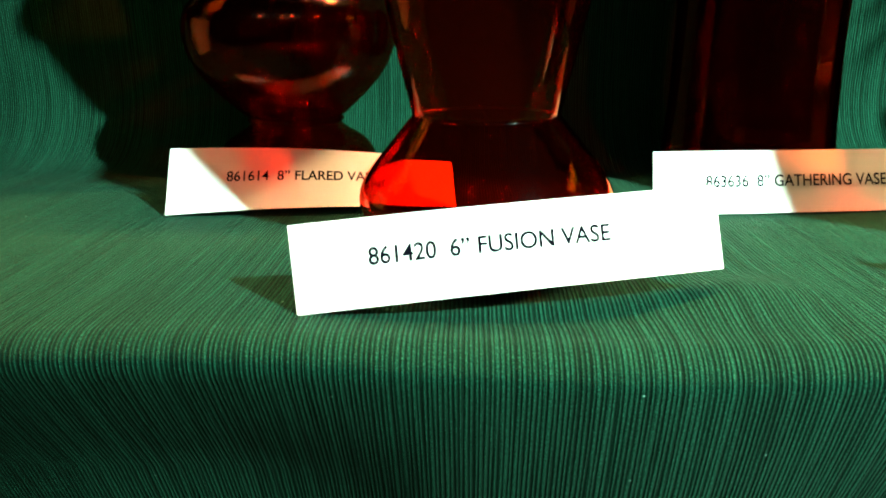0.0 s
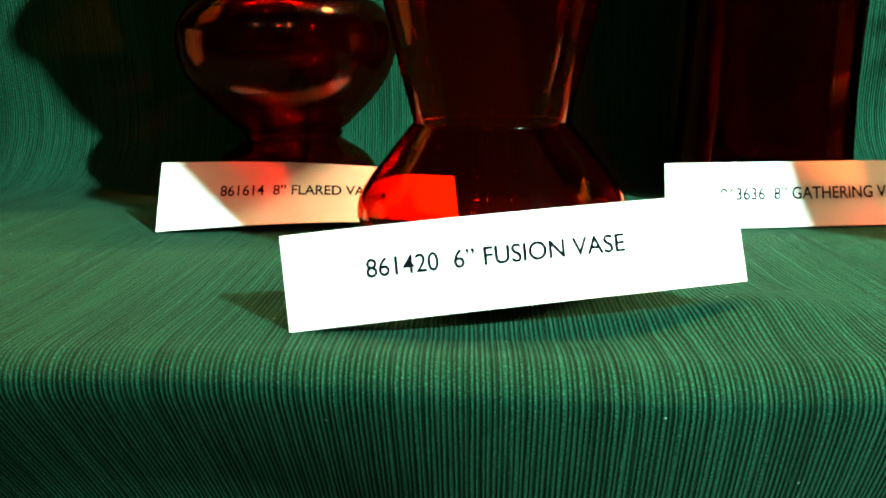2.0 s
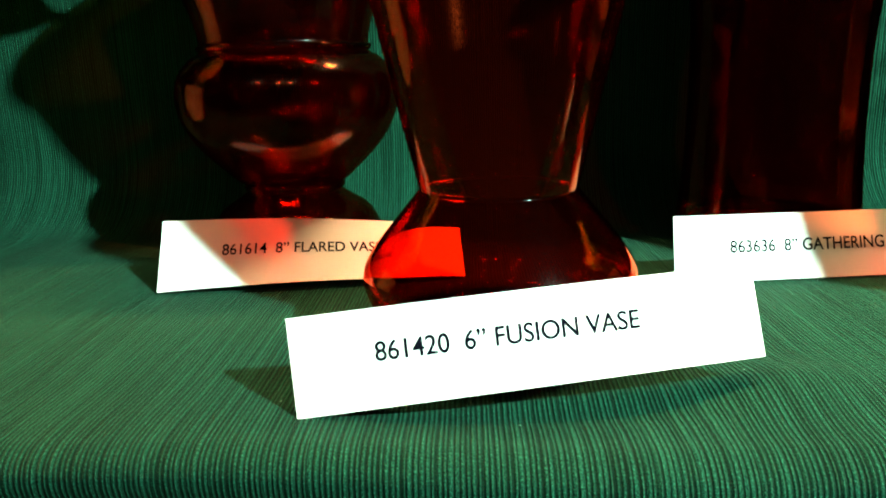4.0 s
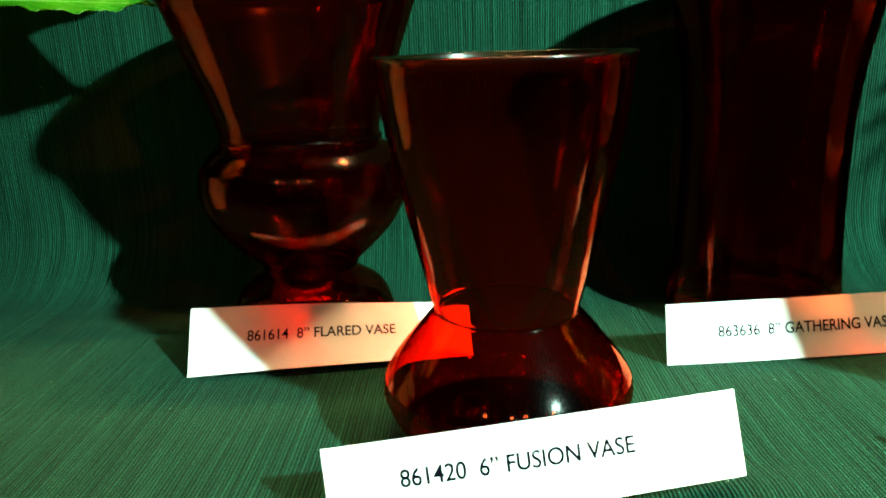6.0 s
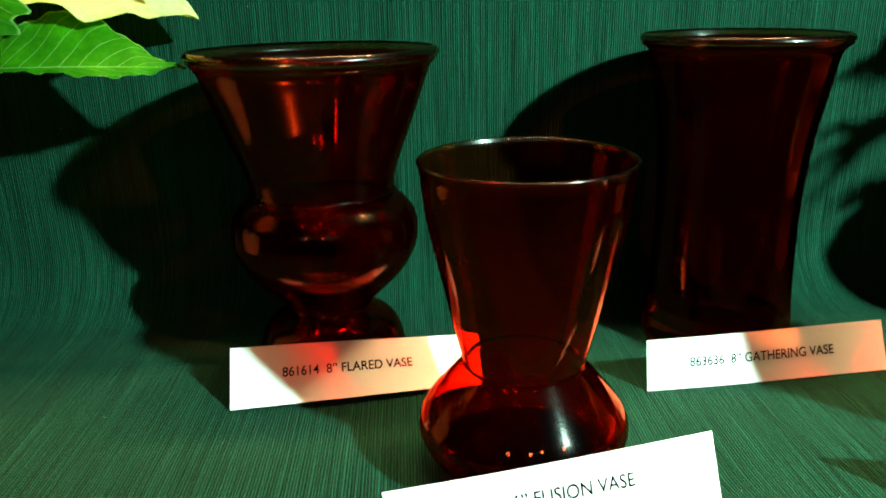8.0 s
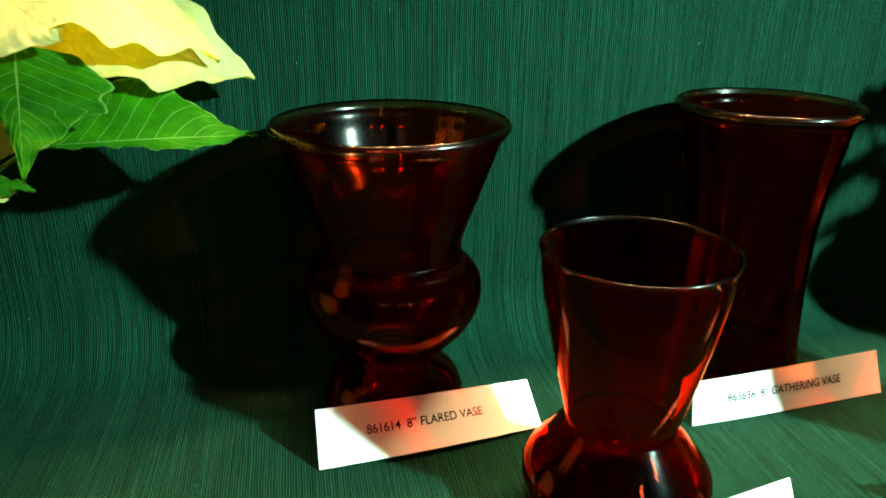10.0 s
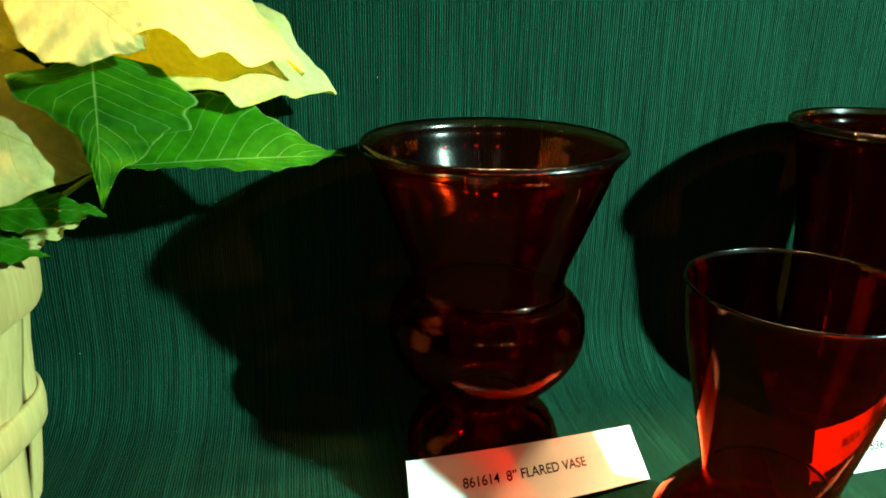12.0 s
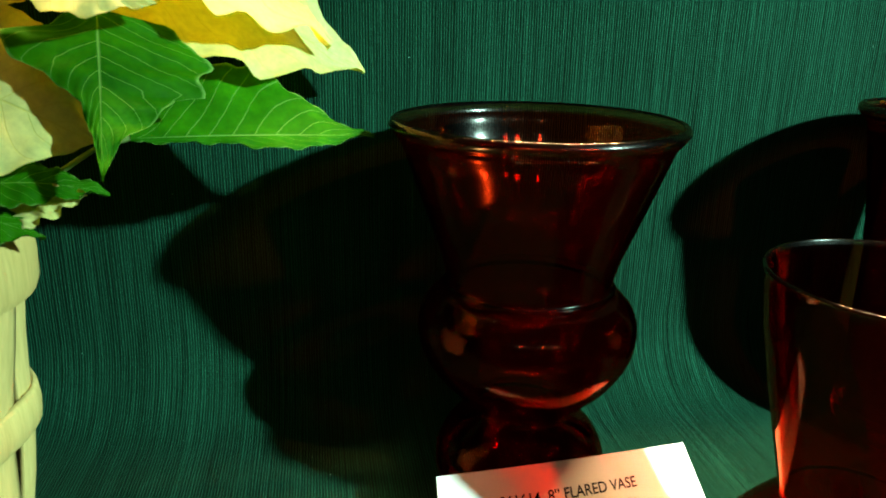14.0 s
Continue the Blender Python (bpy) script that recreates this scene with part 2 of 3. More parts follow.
def turned(profile, n=96):
    """A closed body of revolution from a loop of (r, z) that starts and ends on the axis."""
    bm = bmesh.new()
    rings = []
    for r, z in profile:
        if r < 1e-5:
            rings.append([bm.verts.new((0, 0, z))])
        else:
            rings.append([bm.verts.new((r * math.cos(2 * math.pi * k / n), r * math.sin(2 * math.pi * k / n), z)) for k in range(n)])
    for a, b in zip(rings, rings[1:]):
        for k in range(n):
            k2 = (k + 1) % n
            if len(a) == 1:
                bm.faces.new((a[0], b[k2], b[k]))
            elif len(b) == 1:
                bm.faces.new((a[k], a[k2], b[0]))
            else:
                bm.faces.new((a[k], a[k2], b[k2], b[k]))
    bmesh.ops.recalc_face_normals(bm, faces=bm.faces)
    return bm


# ---- setting ----
FRONT, BACK, COVE = 0.261, 0.572, 0.052


def cloth_profile():
    pts, r = [], 0.013
    for z in np.linspace(-0.735, -0.02, 50):
        pts.append((FRONT, float(z)))
    for a in np.linspace(180, 90, 14):
        pts.append((FRONT + r + r * math.cos(radians(a)), -r + r * math.sin(radians(a))))
    for y in np.linspace(FRONT + r + 0.003, BACK - COVE - 0.006, 90):
        pts.append((float(y), 0.0))
    for a in np.linspace(-90, 0, 16):
        pts.append((BACK - COVE + COVE * math.cos(radians(a)), COVE + COVE * math.sin(radians(a))))
    for z in np.linspace(COVE + 0.01, 0.95, 50):
        pts.append((BACK, float(z)))
    return pts


def build_cloth():
    prof = cloth_profile()
    xs = np.linspace(-1.0, 1.1, 300)
    rows, uvs, run = [], [], 0.0
    for i, (y, z) in enumerate(prof):
        if i:
            run += math.dist(prof[i - 1], (y, z))
        row, ur = [], []
        for x in xs:
            x = float(x)
            drop = min(1.0, max(0.0, (-z - 0.002) / 0.06))
            up = min(1.0, max(0.0, (z - 0.03) / 0.15))
            n1 = noise.noise((x * 9, y * 7 + z * 2, 3.1))
            n2 = noise.noise((x * 4, z * 1.5, 7.7))
            dy = drop * (0.010 * n2 + 0.006 * math.sin(x * 26 + 1.0)) + up * 0.004 * n2
            dy += drop * 0.20 * max(0.0, 0.06 - x) * math.exp(-max(0.0, -x) * 4) + 0.44 * min(0.16, max(0.0, -z - 0.003) ** 2 / (max(0.0, -z - 0.003) + 0.018))
            dz = (1 - drop) * (1 - up) * 0.0009 * n1
            edge = math.exp(-((y - FRONT - 0.02) / 0.025) ** 2) * (1 - drop)
            dz += edge * 0.0018 * math.sin(x * 21 + 2.2)
            dz -= 0.0022 * math.exp(-((y - 0.292 - 0.06 * (x - 0.08)) / 0.008) ** 2) * math.exp(-((x - 0.09) / 0.055) ** 4) * (1 - drop)
            dz += 0.0055 * math.exp(-((x - 0.165 - 0.4 * (y - 0.30)) / 0.026) ** 2 - ((y - 0.305) / 0.020) ** 2) * (1 - drop)
            row.append((x, y + dy, z + dz))
            ur.append((x, run))
        rows.append(row)
        uvs.append(ur)
    bm = sheet(rows, uvs, "weave")
    ob = new("table_cloth", mesh_of("table_cloth", bm, CLOTH))
    ob.cycles.is_caustics_receiver = True
    return tagged(ob, "dark green ribbed cloth draped over table and backdrop", "tablecloth")


build_cloth()


def build_room():
    for name, lo, hi, mat in (
        ("floor", (-2.6, -3.4, -0.84), (2.8, 1.4, -0.74), CARPET),
        ("ceiling", (-2.6, -3.4, 2.2), (2.8, 1.4, 2.3), PLASTER),
        ("wall_north", (-2.6, 1.3, -0.74), (2.8, 1.4, 2.2), PLASTER),
        ("wall_south", (-2.6, -3.4, -0.74), (2.8, -3.3, 2.2), PLASTER),
        ("wall_west", (-2.6, -3.3, -0.74), (-2.5, 1.3, 2.2), PLASTER),
        ("wall_east", (2.7, -3.3, -0.74), (2.8, 1.3, 2.2), PLASTER),
    ):
        tagged(new(name, mesh_of(name, block(lo, hi), mat, False)), "plain dim exhibition room surface", "room", "", "structure")
    table = thing("display_table", (0.05, 0.487, -0.74), "wooden display table hidden under the green cloth", "table")
    for nm, lo, hi in (("tabletop", (-1.0, -0.170, 0.725), (1.0, 0.030, 0.7365)), ("leg", (-0.95, -0.10, 0), (-0.90, -0.05, 0.715)), ("leg", (0.90, -0.10, 0), (0.95, -0.05, 0.715)),
                       ("leg", (-0.95, -0.01, 0), (-0.90, 0.04, 0.715)), ("leg", (0.90, -0.01, 0), (0.95, 0.04, 0.715))):
        part(nm, block(lo, hi), WOOD, table, "", False)
    board = thing("backdrop_board", (0.05, 0.605, -0.74), "upright board that carries the green backdrop cloth", "board")
    part("panel", block((-1.04, -0.008, 0), (1.04, 0.012, 1.69)), WOOD, board, "", False)


build_room()


# ---- vases ----
def vase(name, place, outer, wall, base, label, glass, pieces, lip=0.0):
    """outer: (r, z) from the foot's edge up to the rim; wall: glass thickness; base: thickness of the bottom."""
    out = curve_through(outer, 7)
    inner = []
    for i, p in enumerate(out):
        d = (out[min(i + 1, len(out) - 1)] - out[max(i - 1, 0)]).normalized()
        grow = min(1.0, max(0.0, (p.y - outer[-1][1] + 0.016) / 0.013))
        q = p + Vector((-d.y, d.x)) * (wall + lip * grow * grow)
        if q.y > base + 0.001 and q.x > 0.004:
            inner.append(q)
    top = out[-1]
    w = (top - inner[-1]).length
    rim = [top.lerp(inner[-1], t) + Vector((0.0, 0.42 * w * math.sin(math.pi * t) ** 0.7)) for t in (0.12, 0.3, 0.5, 0.7, 0.88)]
    loop = [(0.0, 0.0022), (out[0].x * 0.6, 0.0018), (out[0].x * 0.88, 0.0)] + [(p.x, p.y) for p in out] + [(p.x, p.y) for p in rim]
    loop += [(p.x, p.y) for p in reversed(inner)] + [(inner[0].x * 0.8, base + 0.0004), (inner[0].x * 0.4, base + 0.0008), (0.0, base + 0.001)]
    whole = bpy.data.meshes.new("whole_vase")
    bm = turned(loop)
    bm.to_mesh(whole)
    bm.free()
    normals = [tuple(v.vector) for v in whole.vertex_normals]
    ob = thing(name, place, label, "vase", "red glass vases on the table")
    for nm, lo, hi in pieces:
        use = [p for p in whole.polygons if lo <= p.center.z < hi]
        ids = sorted({i for p in use for i in p.vertices})
        back = {v: k for k, v in enumerate(ids)}
        me = bpy.data.meshes.new(nm)
        me.from_pydata([tuple(whole.vertices[i].co) for i in ids], [], [[back[i] for i in p.vertices] for p in use])
        # Foot and base take the lighter tint, in place of light glowing through them.
        me.materials.append(RIM if nm == "rim" else RUBY_THIN_GLOW if nm in ("foot", "base") else glass)
        me.polygons.foreach_set("use_smooth", [True] * len(me.polygons))
        me.normals_split_custom_set_from_vertices([normals[i] for i in ids])
        piece = new(nm, me)
        piece.parent = ob
        piece.cycles.is_caustics_caster = True
    bpy.data.meshes.remove(whole)
    return ob


FUSION = [(0.0340, 0.0008), (0.0388, 0.0045), (0.0465, 0.0145), (0.0499, 0.0225), (0.0503, 0.0265), (0.0492, 0.0310), (0.0455, 0.0370), (0.0388, 0.0455), (0.0318, 0.0540), (0.0294, 0.0569), (0.0288, 0.0576),
          (0.0287, 0.0582), (0.0290, 0.0592), (0.0301, 0.0640), (0.0366, 0.0920), (0.0442, 0.1270), (0.0464, 0.1435), (0.0471, 0.1502), (0.0483, 0.1543)]
FLARED = [(0.0440, 0.0008), (0.0462, 0.0060), (0.0452, 0.0160), (0.0400, 0.0270), (0.0300, 0.0340), (0.0262, 0.0368), (0.0250, 0.0382), (0.0264, 0.0396), (0.0267, 0.0408), (0.0256, 0.0420), (0.0305, 0.0455), (0.0460, 0.0610),
          (0.0545, 0.0750), (0.0568, 0.0880), (0.0545, 0.0985), (0.0480, 0.1062), (0.0442, 0.1082), (0.0430, 0.1093), (0.0440, 0.1106), (0.0441, 0.1120), (0.0428, 0.1133), (0.0431, 0.1168), (0.0455, 0.1270), (0.0533, 0.1480), (0.0618, 0.1715), (0.0662, 0.1835), (0.0695, 0.1880), (0.0722, 0.1918)]
GATHERING = [(0.0450, 0.0008), (0.0474, 0.0060), (0.0468, 0.0170), (0.0452, 0.0350), (0.0440, 0.0600), (0.0435, 0.0850), (0.0442, 0.1150), (0.0464, 0.1400), (0.0500, 0.1620), (0.0533, 0.1830),
             (0.0552, 0.1885), (0.0584, 0.1915), (0.0602, 0.1950)]
FUSION_PARTS = (("base", -1, 0.0575), ("cup", 0.0575, 0.1532), ("rim", 0.1532, 1))
vase("fusion_vase", (0.0795, 0.3545, 0.0), FUSION, 0.0015, 0.008, "small ruby red glass vase with pinched neck and flaring top", RUBY_THIN_GLOW, FUSION_PARTS)
vase("flared_vase", (-0.024, 0.4815, 0.0), FLARED, 0.0021, 0.012, "ruby red glass urn vase with round bulb and flared rim", RUBY, (("foot", -1, 0.0395), ("bulb", 0.0395, 0.111), ("bell", 0.111, 0.1895), ("rim", 0.1895, 1)), 0.0022)
vase("gathering_vase", (0.2312, 0.4915, 0.0), GATHERING, 0.0020, 0.014, "tall ruby red glass vase with narrow waist and rolled rim", RUBY_DEEP, (("base", -1, 0.026), ("body", 0.026, 0.1935), ("rim", 0.1935, 1)), 0.0022)
vase("fusion_vase", (0.356, 0.324, 0.0), FUSION, 0.0015, 0.008, "small ruby red glass vase beside the gathering vase card", RUBY_THIN_GLOW, FUSION_PARTS)


# ---- name cards ----
def text_mesh(body, height):
    cu = bpy.data.curves.new("printed_text", "FONT")
    cu.body, cu.size, cu.align_x, cu.align_y = body, height, "LEFT", "CENTER"
    cu.resolution_u, cu.offset = 6, height * 0.012
    tmp = new("printed_text_draft", cu)
    dg = bpy.context.evaluated_depsgraph_get()
    dg.update()
    me = bpy.data.meshes.new_from_object(tmp.evaluated_get(dg))
    bpy.data.objects.remove(tmp)
    return me


def card(bl, br, tl, tr, bow, body, start, end, line, label):
    """A strip of card between four corners, bowed forward by bow; the words run from start to end of its length, centred at the height line."""
    bl, br, tl, tr = (Vector(c) for c in (bl, br, tl, tr))
    face = (br - bl).cross(tl - bl).normalized()

    def at(u, v, out=0.0):
        p = bl.lerp(br, u).lerp(tl.lerp(tr, u), v)
        return p + face * (bow * math.sin(math.pi * u) + 0.0004 * math.sin(2 * math.pi * u) + out)

    nu, nv = 40, 6
    front = [[at(i / nu, j / nv, 0.00015) for i in range(nu + 1)] for j in range(nv + 1)]
    bm = sheet(front)
    back = [[bm.verts.new(at(i / nu, j / nv, -0.00015)) for i in range(nu + 1)] for j in range(nv + 1)]
    for j in range(nv):
        for i in range(nu):
            bm.faces.new((back[j][i], back[j + 1][i], back[j + 1][i + 1], back[j][i + 1]))
    holder = thing("name_card", bl, label, "card", "name cards before the vases")
    bm.transform(Matrix.Translation(-bl))
    part("strip", bm, PAPER, holder).cycles.is_caustics_receiver = True
    if body:
        me = text_mesh(body, 0.01)
        lo = min(v.co.x for v in me.vertices)
        hi = max(v.co.x for v in me.vertices)
        ylo = min(v.co.y for v in me.vertices)
        yhi = max(v.co.y for v in me.vertices)
        length, tall = (br - bl).length, (tl - bl).length
        k = (end - start) * length / (hi - lo)
        bm2 = bmesh.new()
        bm2.from_mesh(me)
        for v in bm2.verts:
            u = start + (v.co.x - lo) / (hi - lo) * (end - start)
            w = line + (v.co.y - (ylo + yhi) / 2) * k * 1.12 / tall
            v.co = at(u, w, 0.00035) - bl
        part("lettering", bm2, INK, holder, "dark blue-black printed words", False)
    return holder


card((0.0167, 0.2867, 0.0008), (0.1588, 0.3031, 0.0120), (0.0125, 0.2985, 0.0281), (0.1578, 0.3180, 0.0375), 0.0032, "861420  6\u201d FUSION VASE", 0.175, 0.735, 0.56, "white card strip printed 861420 6 inch fusion vase")
card((-0.0779, 0.4160, 0.0008), (0.0660, 0.4350, 0.0008), (-0.0783, 0.4335, 0.0312), (0.0626, 0.4610, 0.0210), 0.0066, "861614  8\u201d FLARED VASE", 0.205, 0.73, 0.54, "white card strip printed 861614 8 inch flared vase")
card((0.1630, 0.4175, 0.0008), (0.3155, 0.4310, 0.0008), (0.1619, 0.4221, 0.0311), (0.3126, 0.4409, 0.0297), 0.0012, "863636  8\u201d GATHERING VASE", 0.17, 0.775, 0.52, "white card strip printed 863636 8 inch gathering vase")
card((0.2520, 0.3110, 0.0008), (0.3950, 0.2900, 0.0008), (0.2480, 0.3210, 0.027), (0.3950, 0.3000, 0.027), 0.0012, "", 0, 0, 0, "blank white card strip lying before a red vase")


# ---- poinsettias in baskets ----
def leaf_rows(base, tip, width, face, arch=0.0, fold=0.25, lobes=(), droop=0.0, wave=0.003, seed=0.0, peak=0.42, halves=(1.0, 1.0), outline=None):
    """Blade from base to tip. face: the way its upper side looks. lobes: (place along, side, length, breadth)."""
    base, tip, face = Vector(base), Vector(tip), Vector(face)
    along = tip - base
    length = along.length
    d = along.normalized()
    side = d.cross(face).normalized()
    up = side.cross(d).normalized()
    ns, nu = 44, 9
    rows, uvs = [], []
    for i in range(ns + 1):
        s = i / ns
        a = s ** (math.log(0.5) / math.log(peak))
        w = width * 0.5 * max(0.0, math.sin(math.pi * a)) ** 0.9 * (1 - 0.35 * max(0, s - 0.7) / 0.3) + 0.0004
        mid = base + along * s + up * (arch * math.sin(math.pi * s) * length - droop * s * s * length)
        row, ur = [], []
        for j in range(-nu, nu + 1):
            u = j / nu
            half = w * (halves[0] if u < 0 else halves[1])
            if outline:
                half = float(np.interp(s, [o[0] for o in outline], [o[1 if u < 0 else 2] for o in outline]))
            for ls, lside, ll, lb in lobes:
                if u * lside > 0:
                    half += ll * math.exp(-((s - ls) / lb) ** 2)
            rip = wave * abs(u) * noise.noise((s * 7 + seed, u * 1.5, seed)) + wave * 0.35 * abs(u) * math.sin(s * 34 + seed) + 0.0009 * abs(u) ** 0.5 * math.cos(2 * math.pi * (s - 0.24 * abs(u)) * 11)
            p = mid + side * (u * half) + up * (fold * abs(u) ** 1.3 * half + rip)
            row.append(p)
            ur.append((u * 0.5 + 0.5, s))
        rows.append(row)
        uvs.append(ur)
    return rows, uvs


def blade(plant, name, mat, origin, **kw):
    rows, uvs = leaf_rows(**kw)
    o = Vector(origin)
    rows = [[p - o for p in r] for r in rows]
    return part(name, sheet(rows, uvs), mat, plant)


def basket(place, height, r0, r1, label):
    ob = thing("basket", place, label, "basket", "chip wood baskets")
    n = 16
    for k in range(n):
        a0, a1 = 2 * math.pi * (k + 0.04) / n, 2 * math.pi * (k + 0.96) / n
        rows_o, rows_i = [], []
        for i in range(9):
            t = i / 8
            r = r0 + (r1 - r0) * t + 0.0015 * math.sin(t * 7 + k)
            puff = [0.0, 0.0016, 0.0022, 0.0016, 0.0]
            rows_o.append([((r + puff[j]) * math.cos(a0 + (a1 - a0) * j / 4), (r + puff[j]) * math.sin(a0 + (a1 - a0) * j / 4), height * t) for j in range(5)])
            rows_i.append([((r - 0.002) * math.cos(a0 + (a1 - a0) * j / 4), (r - 0.002) * math.sin(a0 + (a1 - a0) * j / 4), height * t) for j in range(5)])
        ring = [o + list(reversed(i)) + [o[0]] for o, i in zip(rows_o, rows_i)]
        part("slat", sheet(ring), CHIP, ob)
    for z, h, grow, nm in ((0.045, 0.022, 0.004, "hoop"), (0.77, 0.034, 0.0045, "rim_hoop")):
        zc = height * z if z > 0.1 else z
        rr = r0 + (r1 - r0) * (zc / height) + grow
        rows = []
        for i in range(65):
            a = 2 * math.pi * i / 64
            q = rr + 0.0012 * math.sin(a * 8)
            rows.append([((q + e) * math.cos(a), (q + e) * math.sin(a), zc + dz) for e, dz in ((0, 0), (0.002, h * 0.15), (0.0026, h * 0.5), (0.002, h * 0.85), (0, h), (-0.0015, h * 0.5), (0, 0))])
        part(nm, sheet(rows), CHIP, ob)
    bm = bmesh.new()
    bmesh.ops.create_circle(bm, cap_ends=True, segments=40, radius=r1 * 0.93, matrix=Matrix.Translation((0, 0, height * 0.9)))
    part("soil", bm, SOIL, ob)
    return ob


def stems(plant, origin, ends):
    o = Vector(origin)
    for e in ends:
        e = Vector(e) - o
        mid = e * 0.5 + Vector((0, 0, e.length * 0.12))
        pts = [Vector((e.x * 0.1, e.y * 0.1, 0)).lerp(mid, t).lerp(mid.lerp(e, t), t) for t in (0, 0.2, 0.4, 0.6, 0.8, 1)]
        part("stem", tube(pts, [0.0035, 0.0032, 0.0028, 0.0024, 0.002, 0.0015]), STEM, plant)


POT = Vector((-0.347, 0.470, 0.0))
basket(POT, 0.150, 0.068, 0.084, "pale chip wood basket with hoops holding a poinsettia")
ROOT = POT + Vector((0, 0, 0.138))
plant = thing("poinsettia", ROOT, "cream white poinsettia with green leaves in a basket", "plant", "potted poinsettias")
stems(plant, ROOT, [(-0.250, 0.470, 0.262), (-0.27, 0.44, 0.232), (-0.222, 0.475, 0.192), (-0.36, 0.47, 0.28), (-0.285, 0.45, 0.176), (-0.40, 0.50, 0.25)])
# bracts that reach out over the table
blade(plant, "bract", BRACT, ROOT, base=(-0.262, 0.505, 0.268), tip=(-0.103, 0.5462, 0.2111), width=0.088, face=(0.35, -0.60, 0.70), arch=0.07, fold=0.10, wave=0.007, seed=1.0, peak=0.50)
blade(plant, "bract", BRACT, ROOT, base=(-0.272, 0.475, 0.300), tip=(-0.1205, 0.520, 0.2270), width=0.092, face=(0.45, -0.45, 0.78), arch=0.08, fold=0.05, wave=0.010, seed=2.3, peak=0.50, lobes=((0.62, 1, 0.007, 0.04), (0.78, 1, 0.005, 0.03)))
blade(plant, "bract", BRACT, ROOT, base=(-0.2405, 0.4502, 0.2817), tip=(-0.1898, 0.4540, 0.2442), width=0.068, face=(0.15, -0.75, 0.62), arch=0.10, fold=0.05, wave=0.005, seed=3.7, peak=0.5)
blade(plant, "bract", BRACT, ROOT, base=(-0.2724, 0.4620, 0.2774), tip=(-0.2420, 0.4650, 0.2440), width=0.062, face=(0.1, -0.8, 0.6), arch=0.08, fold=0.05, wave=0.005, seed=4.1, peak=0.5)
blade(plant, "bract", BRACT, ROOT, base=(-0.3020, 0.4560, 0.2270), tip=(-0.2205, 0.4608, 0.1880), width=0.074, face=(0.20, -0.80, 0.55), arch=0.06, fold=0.08, wave=0.005, seed=5.2, peak=0.5)
blade(plant, "bract", BRACT, ROOT, base=(-0.2700, 0.456, 0.1560), tip=(-0.2271, 0.462, 0.1655), width=0.018, face=(0.0, -0.8, 0.6), arch=0.04, fold=0.2, wave=0.006, seed=6.3)
blade(plant, "bract", BRACT, ROOT, base=(-0.335, 0.480, 0.295), tip=(-0.290, 0.565, 0.300), width=0.080, face=(0.2, -0.1, 0.95), arch=0.06, fold=0.08, wave=0.007, seed=8.9, peak=0.5)
for k in range(6):
    a = 2.0 + k * 0.62
    blade(plant, "bract", BRACT, ROOT, base=(-0.345 + 0.015 * math.cos(a), 0.47 + 0.015 * math.sin(a), 0.30), tip=(-0.345 + 0.13 * math.cos(a), 0.47 + 0.095 * math.sin(a), 0.285 + 0.012 * (k % 3)), width=0.075, face=(0, 0, 1), arch=0.1, fold=0.1, wave=0.006, seed=10 + k, peak=0.5)
part("petiole", tube([Vector(p) - ROOT for p in ((-0.238, 0.470, 0.1751), (-0.2304, 0.470, 0.1800), (-0.223, 0.470, 0.1847), (-0.2090, 0.470, 0.1885))], [0.0013, 0.0012, 0.0011, 0.0011], 8), STEM, plant)
# green leaves below them; outlines: place along the midrib, half widths to both sides
GREEN_NEAR = ((0.0, 0.006, 0.004), (0.02, 0.015, 0.008), (0.05, 0.028, 0.012), (0.114, 0.034, 0.018), (0.187, 0.0395, 0.0347), (0.24, 0.043, 0.0335), (0.278, 0.0458, 0.032), (0.32, 0.042, 0.030), (0.367, 0.0382, 0.0228),
              (0.41, 0.0374, 0.0195), (0.46, 0.0410, 0.0155), (0.485, 0.0405, 0.0140), (0.51, 0.029, 0.0122), (0.586, 0.0235, 0.0070), (0.69, 0.0172, 0.0048), (0.75, 0.0105, 0.0038), (0.805, 0.0063, 0.0028), (0.94, 0.0018, 0.0012), (1.0, 0.0004, 0.0004))
GREEN_FAR = ((0.0, 0.006, 0.002), (0.15, 0.027, 0.003), (0.31, 0.039, 0.004), (0.40, 0.0425, 0.006), (0.52, 0.0420, 0.0085), (0.60, 0.0340, 0.0085), (0.67, 0.0265, 0.0075), (0.79, 0.0145, 0.005), (0.90, 0.0040, 0.0018), (1.0, 0.0004, 0.0004))
blade(plant, "leaf", LEAF, ROOT, base=(-0.2162, 0.4677, 0.2411), tip=(-0.2105, 0.4267, 0.1793), width=0.076, face=(0.314, -0.778, 0.545), arch=0.05, fold=-0.08, wave=0.004, seed=13.0, outline=GREEN_NEAR)
blade(plant, "leaf", LEAF, ROOT, base=(-0.2090, 0.470, 0.1885), tip=(-0.1016, 0.4995, 0.1842), width=0.068, face=(0.02, -0.68, 0.73), arch=0.01, fold=0.06, wave=0.003, seed=14.0, outline=GREEN_FAR)
blade(plant, "leaf", LEAF, ROOT, base=(-0.2838, 0.4520, 0.1697), tip=(-0.2191, 0.4667, 0.1652), width=0.027, face=(0.0, -0.55, 0.82), arch=0.10, fold=0.05, wave=0.004, seed=15.0)
blade(plant, "leaf", LEAF, ROOT, base=(-0.3000, 0.438, 0.1700), tip=(-0.2436, 0.455, 0.1491), width=0.030, face=(0.0, -0.6, 0.8), arch=0.10, fold=0.05, wave=0.004, seed=16.0)
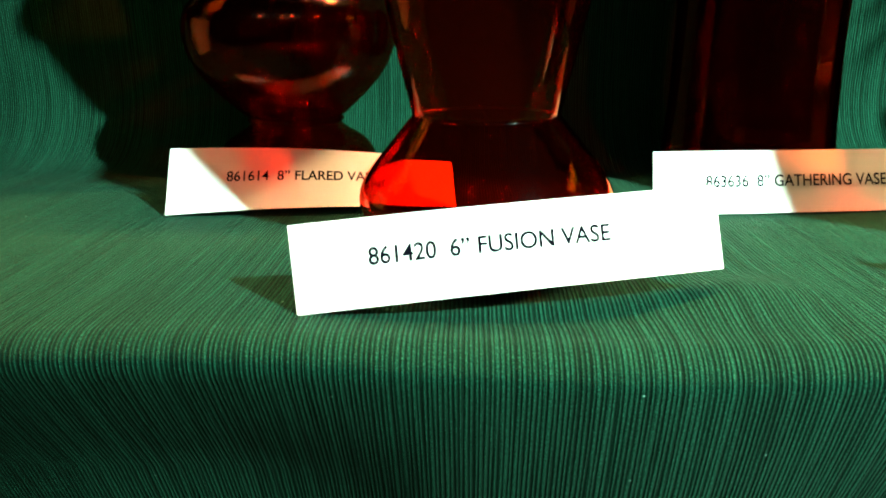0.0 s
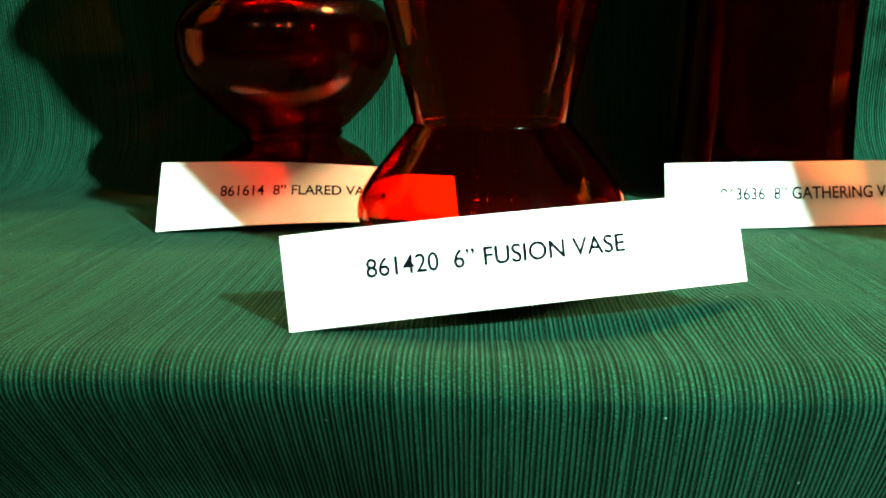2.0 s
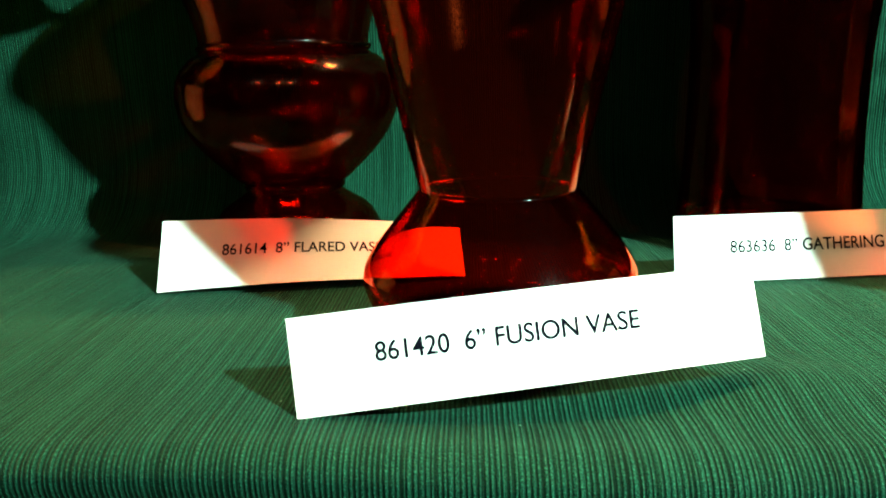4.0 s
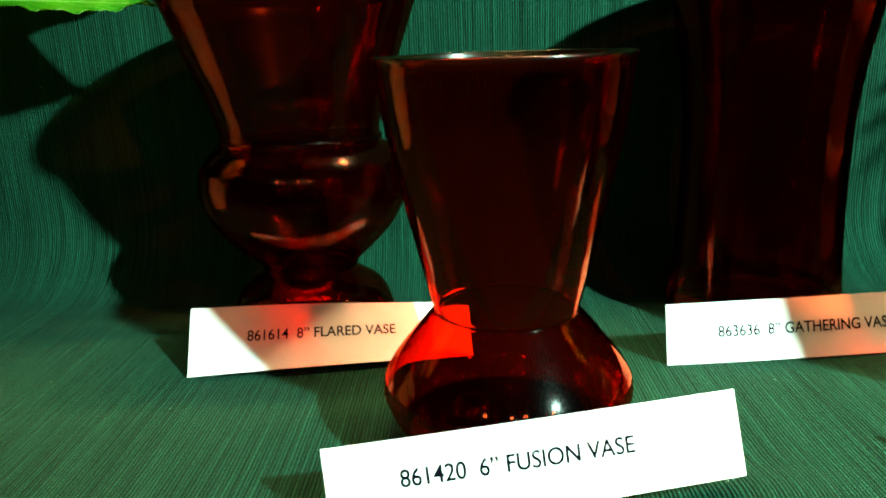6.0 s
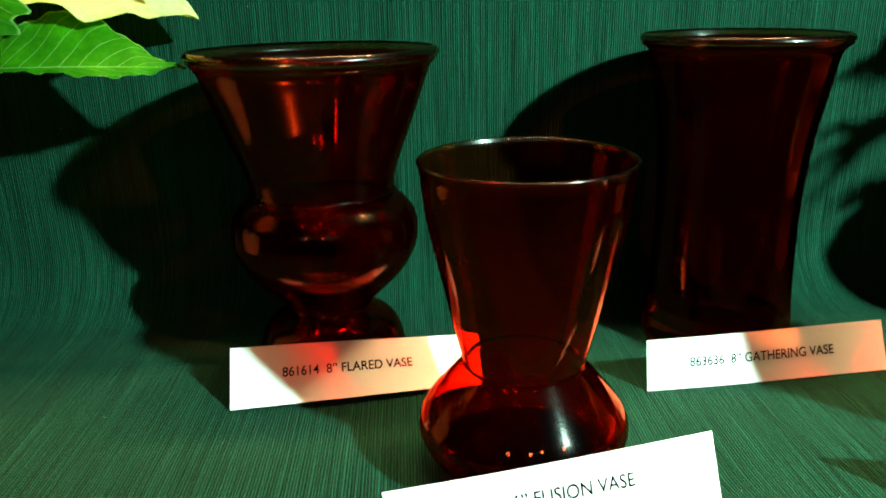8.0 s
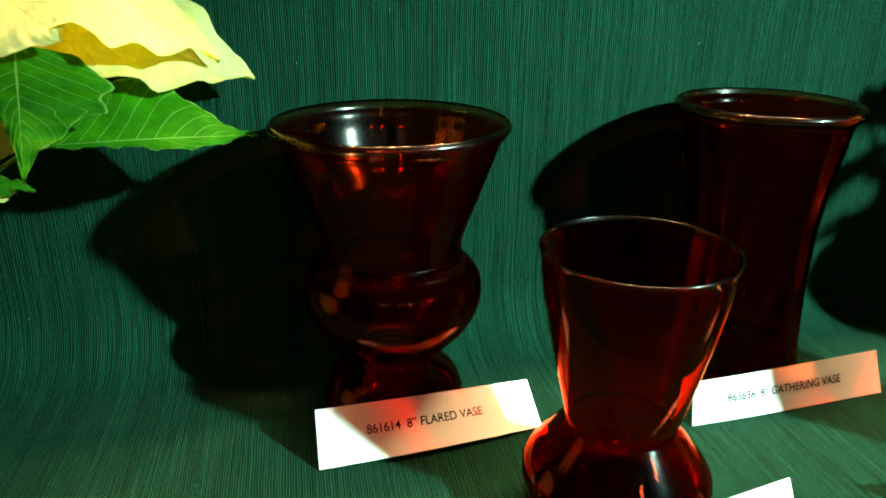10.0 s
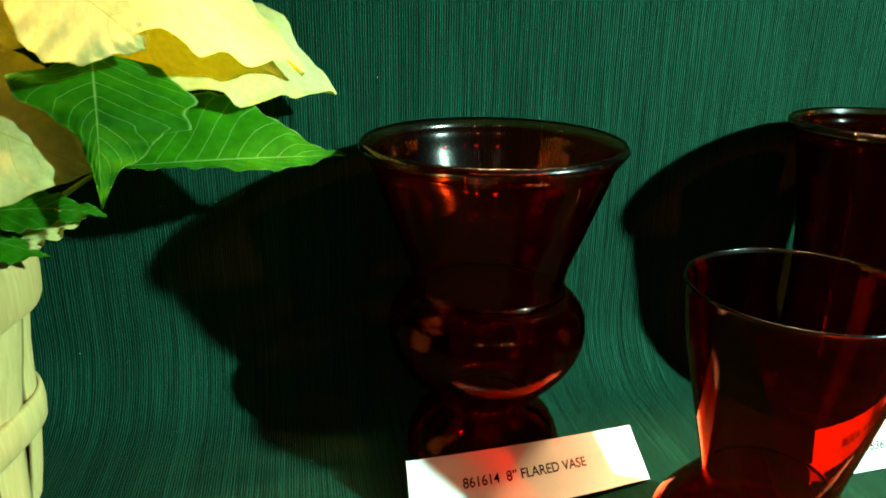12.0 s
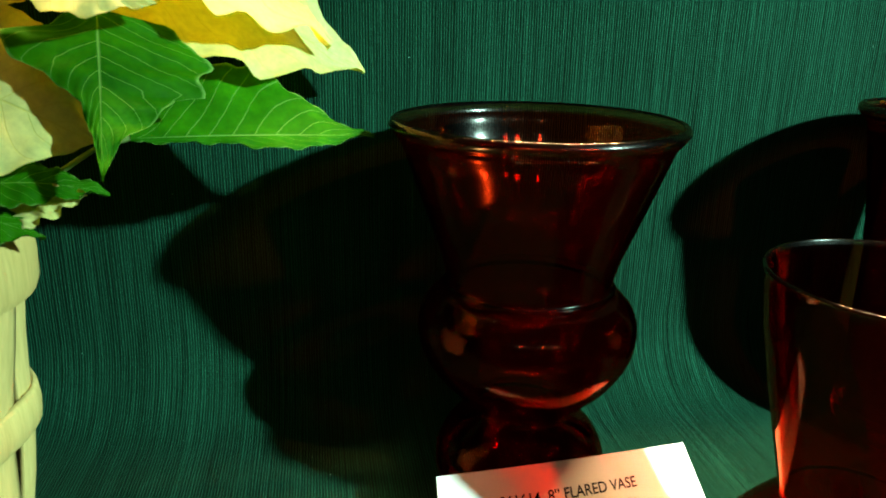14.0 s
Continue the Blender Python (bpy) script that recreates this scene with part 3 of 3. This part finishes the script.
blade(plant, "leaf", LEAF, ROOT, base=(-0.2700, 0.500, 0.2200), tip=(-0.1900, 0.520, 0.1900), width=0.060, face=(0.2, -0.4, 0.85), arch=0.08, fold=0.1, wave=0.004, seed=17.0)
for k in range(5):
    a = 1.9 + k * 0.75
    blade(plant, "leaf", LEAF, ROOT, base=(-0.345 + 0.02 * math.cos(a), 0.47 + 0.02 * math.sin(a), 0.20), tip=(-0.345 + 0.12 * math.cos(a), 0.47 + 0.09 * math.sin(a), 0.185 + 0.01 * (k % 3)), width=0.06, face=(0, 0, 1), arch=0.15, fold=0.1, wave=0.005, seed=30 + k)

# a second basket whose leaves shade the backdrop
POT2 = Vector((0.515, 0.425, 0.0))
basket(POT2, 0.150, 0.068, 0.084, "pale chip wood basket with a second poinsettia")
ROOT2 = POT2 + Vector((0, 0, 0.138))
plant2 = thing("poinsettia", ROOT2, "second cream white poinsettia in a chip wood basket", "plant", "potted poinsettias")
stems(plant2, ROOT2, [(0.45, 0.43, 0.25), (0.50, 0.40, 0.27), (0.55, 0.46, 0.26), (0.47, 0.45, 0.20)])
for k in range(8):
    a = k * 2.4
    reach = 0.110 - 0.02 * (k % 3)
    blade(plant2, "bract", BRACT, ROOT2, base=(0.515 + 0.025 * math.cos(a), 0.425 + 0.025 * math.sin(a), 0.27), tip=(0.515 + reach * math.cos(a), 0.425 + reach * math.sin(a), 0.262 + 0.012 * (k % 4)),
          width=0.046, face=(0, 0, 1), arch=0.12, fold=0.12, wave=0.005, seed=50 + k)
for k in range(26):
    a = k * 2.4 + 0.5
    reach = 0.085 + 0.014 * (k % 4)
    z0 = 0.165 + 0.0036 * k
    blade(plant2, "leaf", LEAF, ROOT2, base=(0.515 + 0.02 * math.cos(a), 0.425 + 0.02 * math.sin(a), z0), tip=(0.515 + reach * math.cos(a), 0.425 + reach * math.sin(a), z0 - 0.035 + 0.016 * (k % 5)),
          width=0.020 + 0.003 * (k % 3), face=(0.3 * math.cos(a), 0.3 * math.sin(a), 0.9), arch=0.14, fold=0.18, wave=0.004, seed=70 + k)
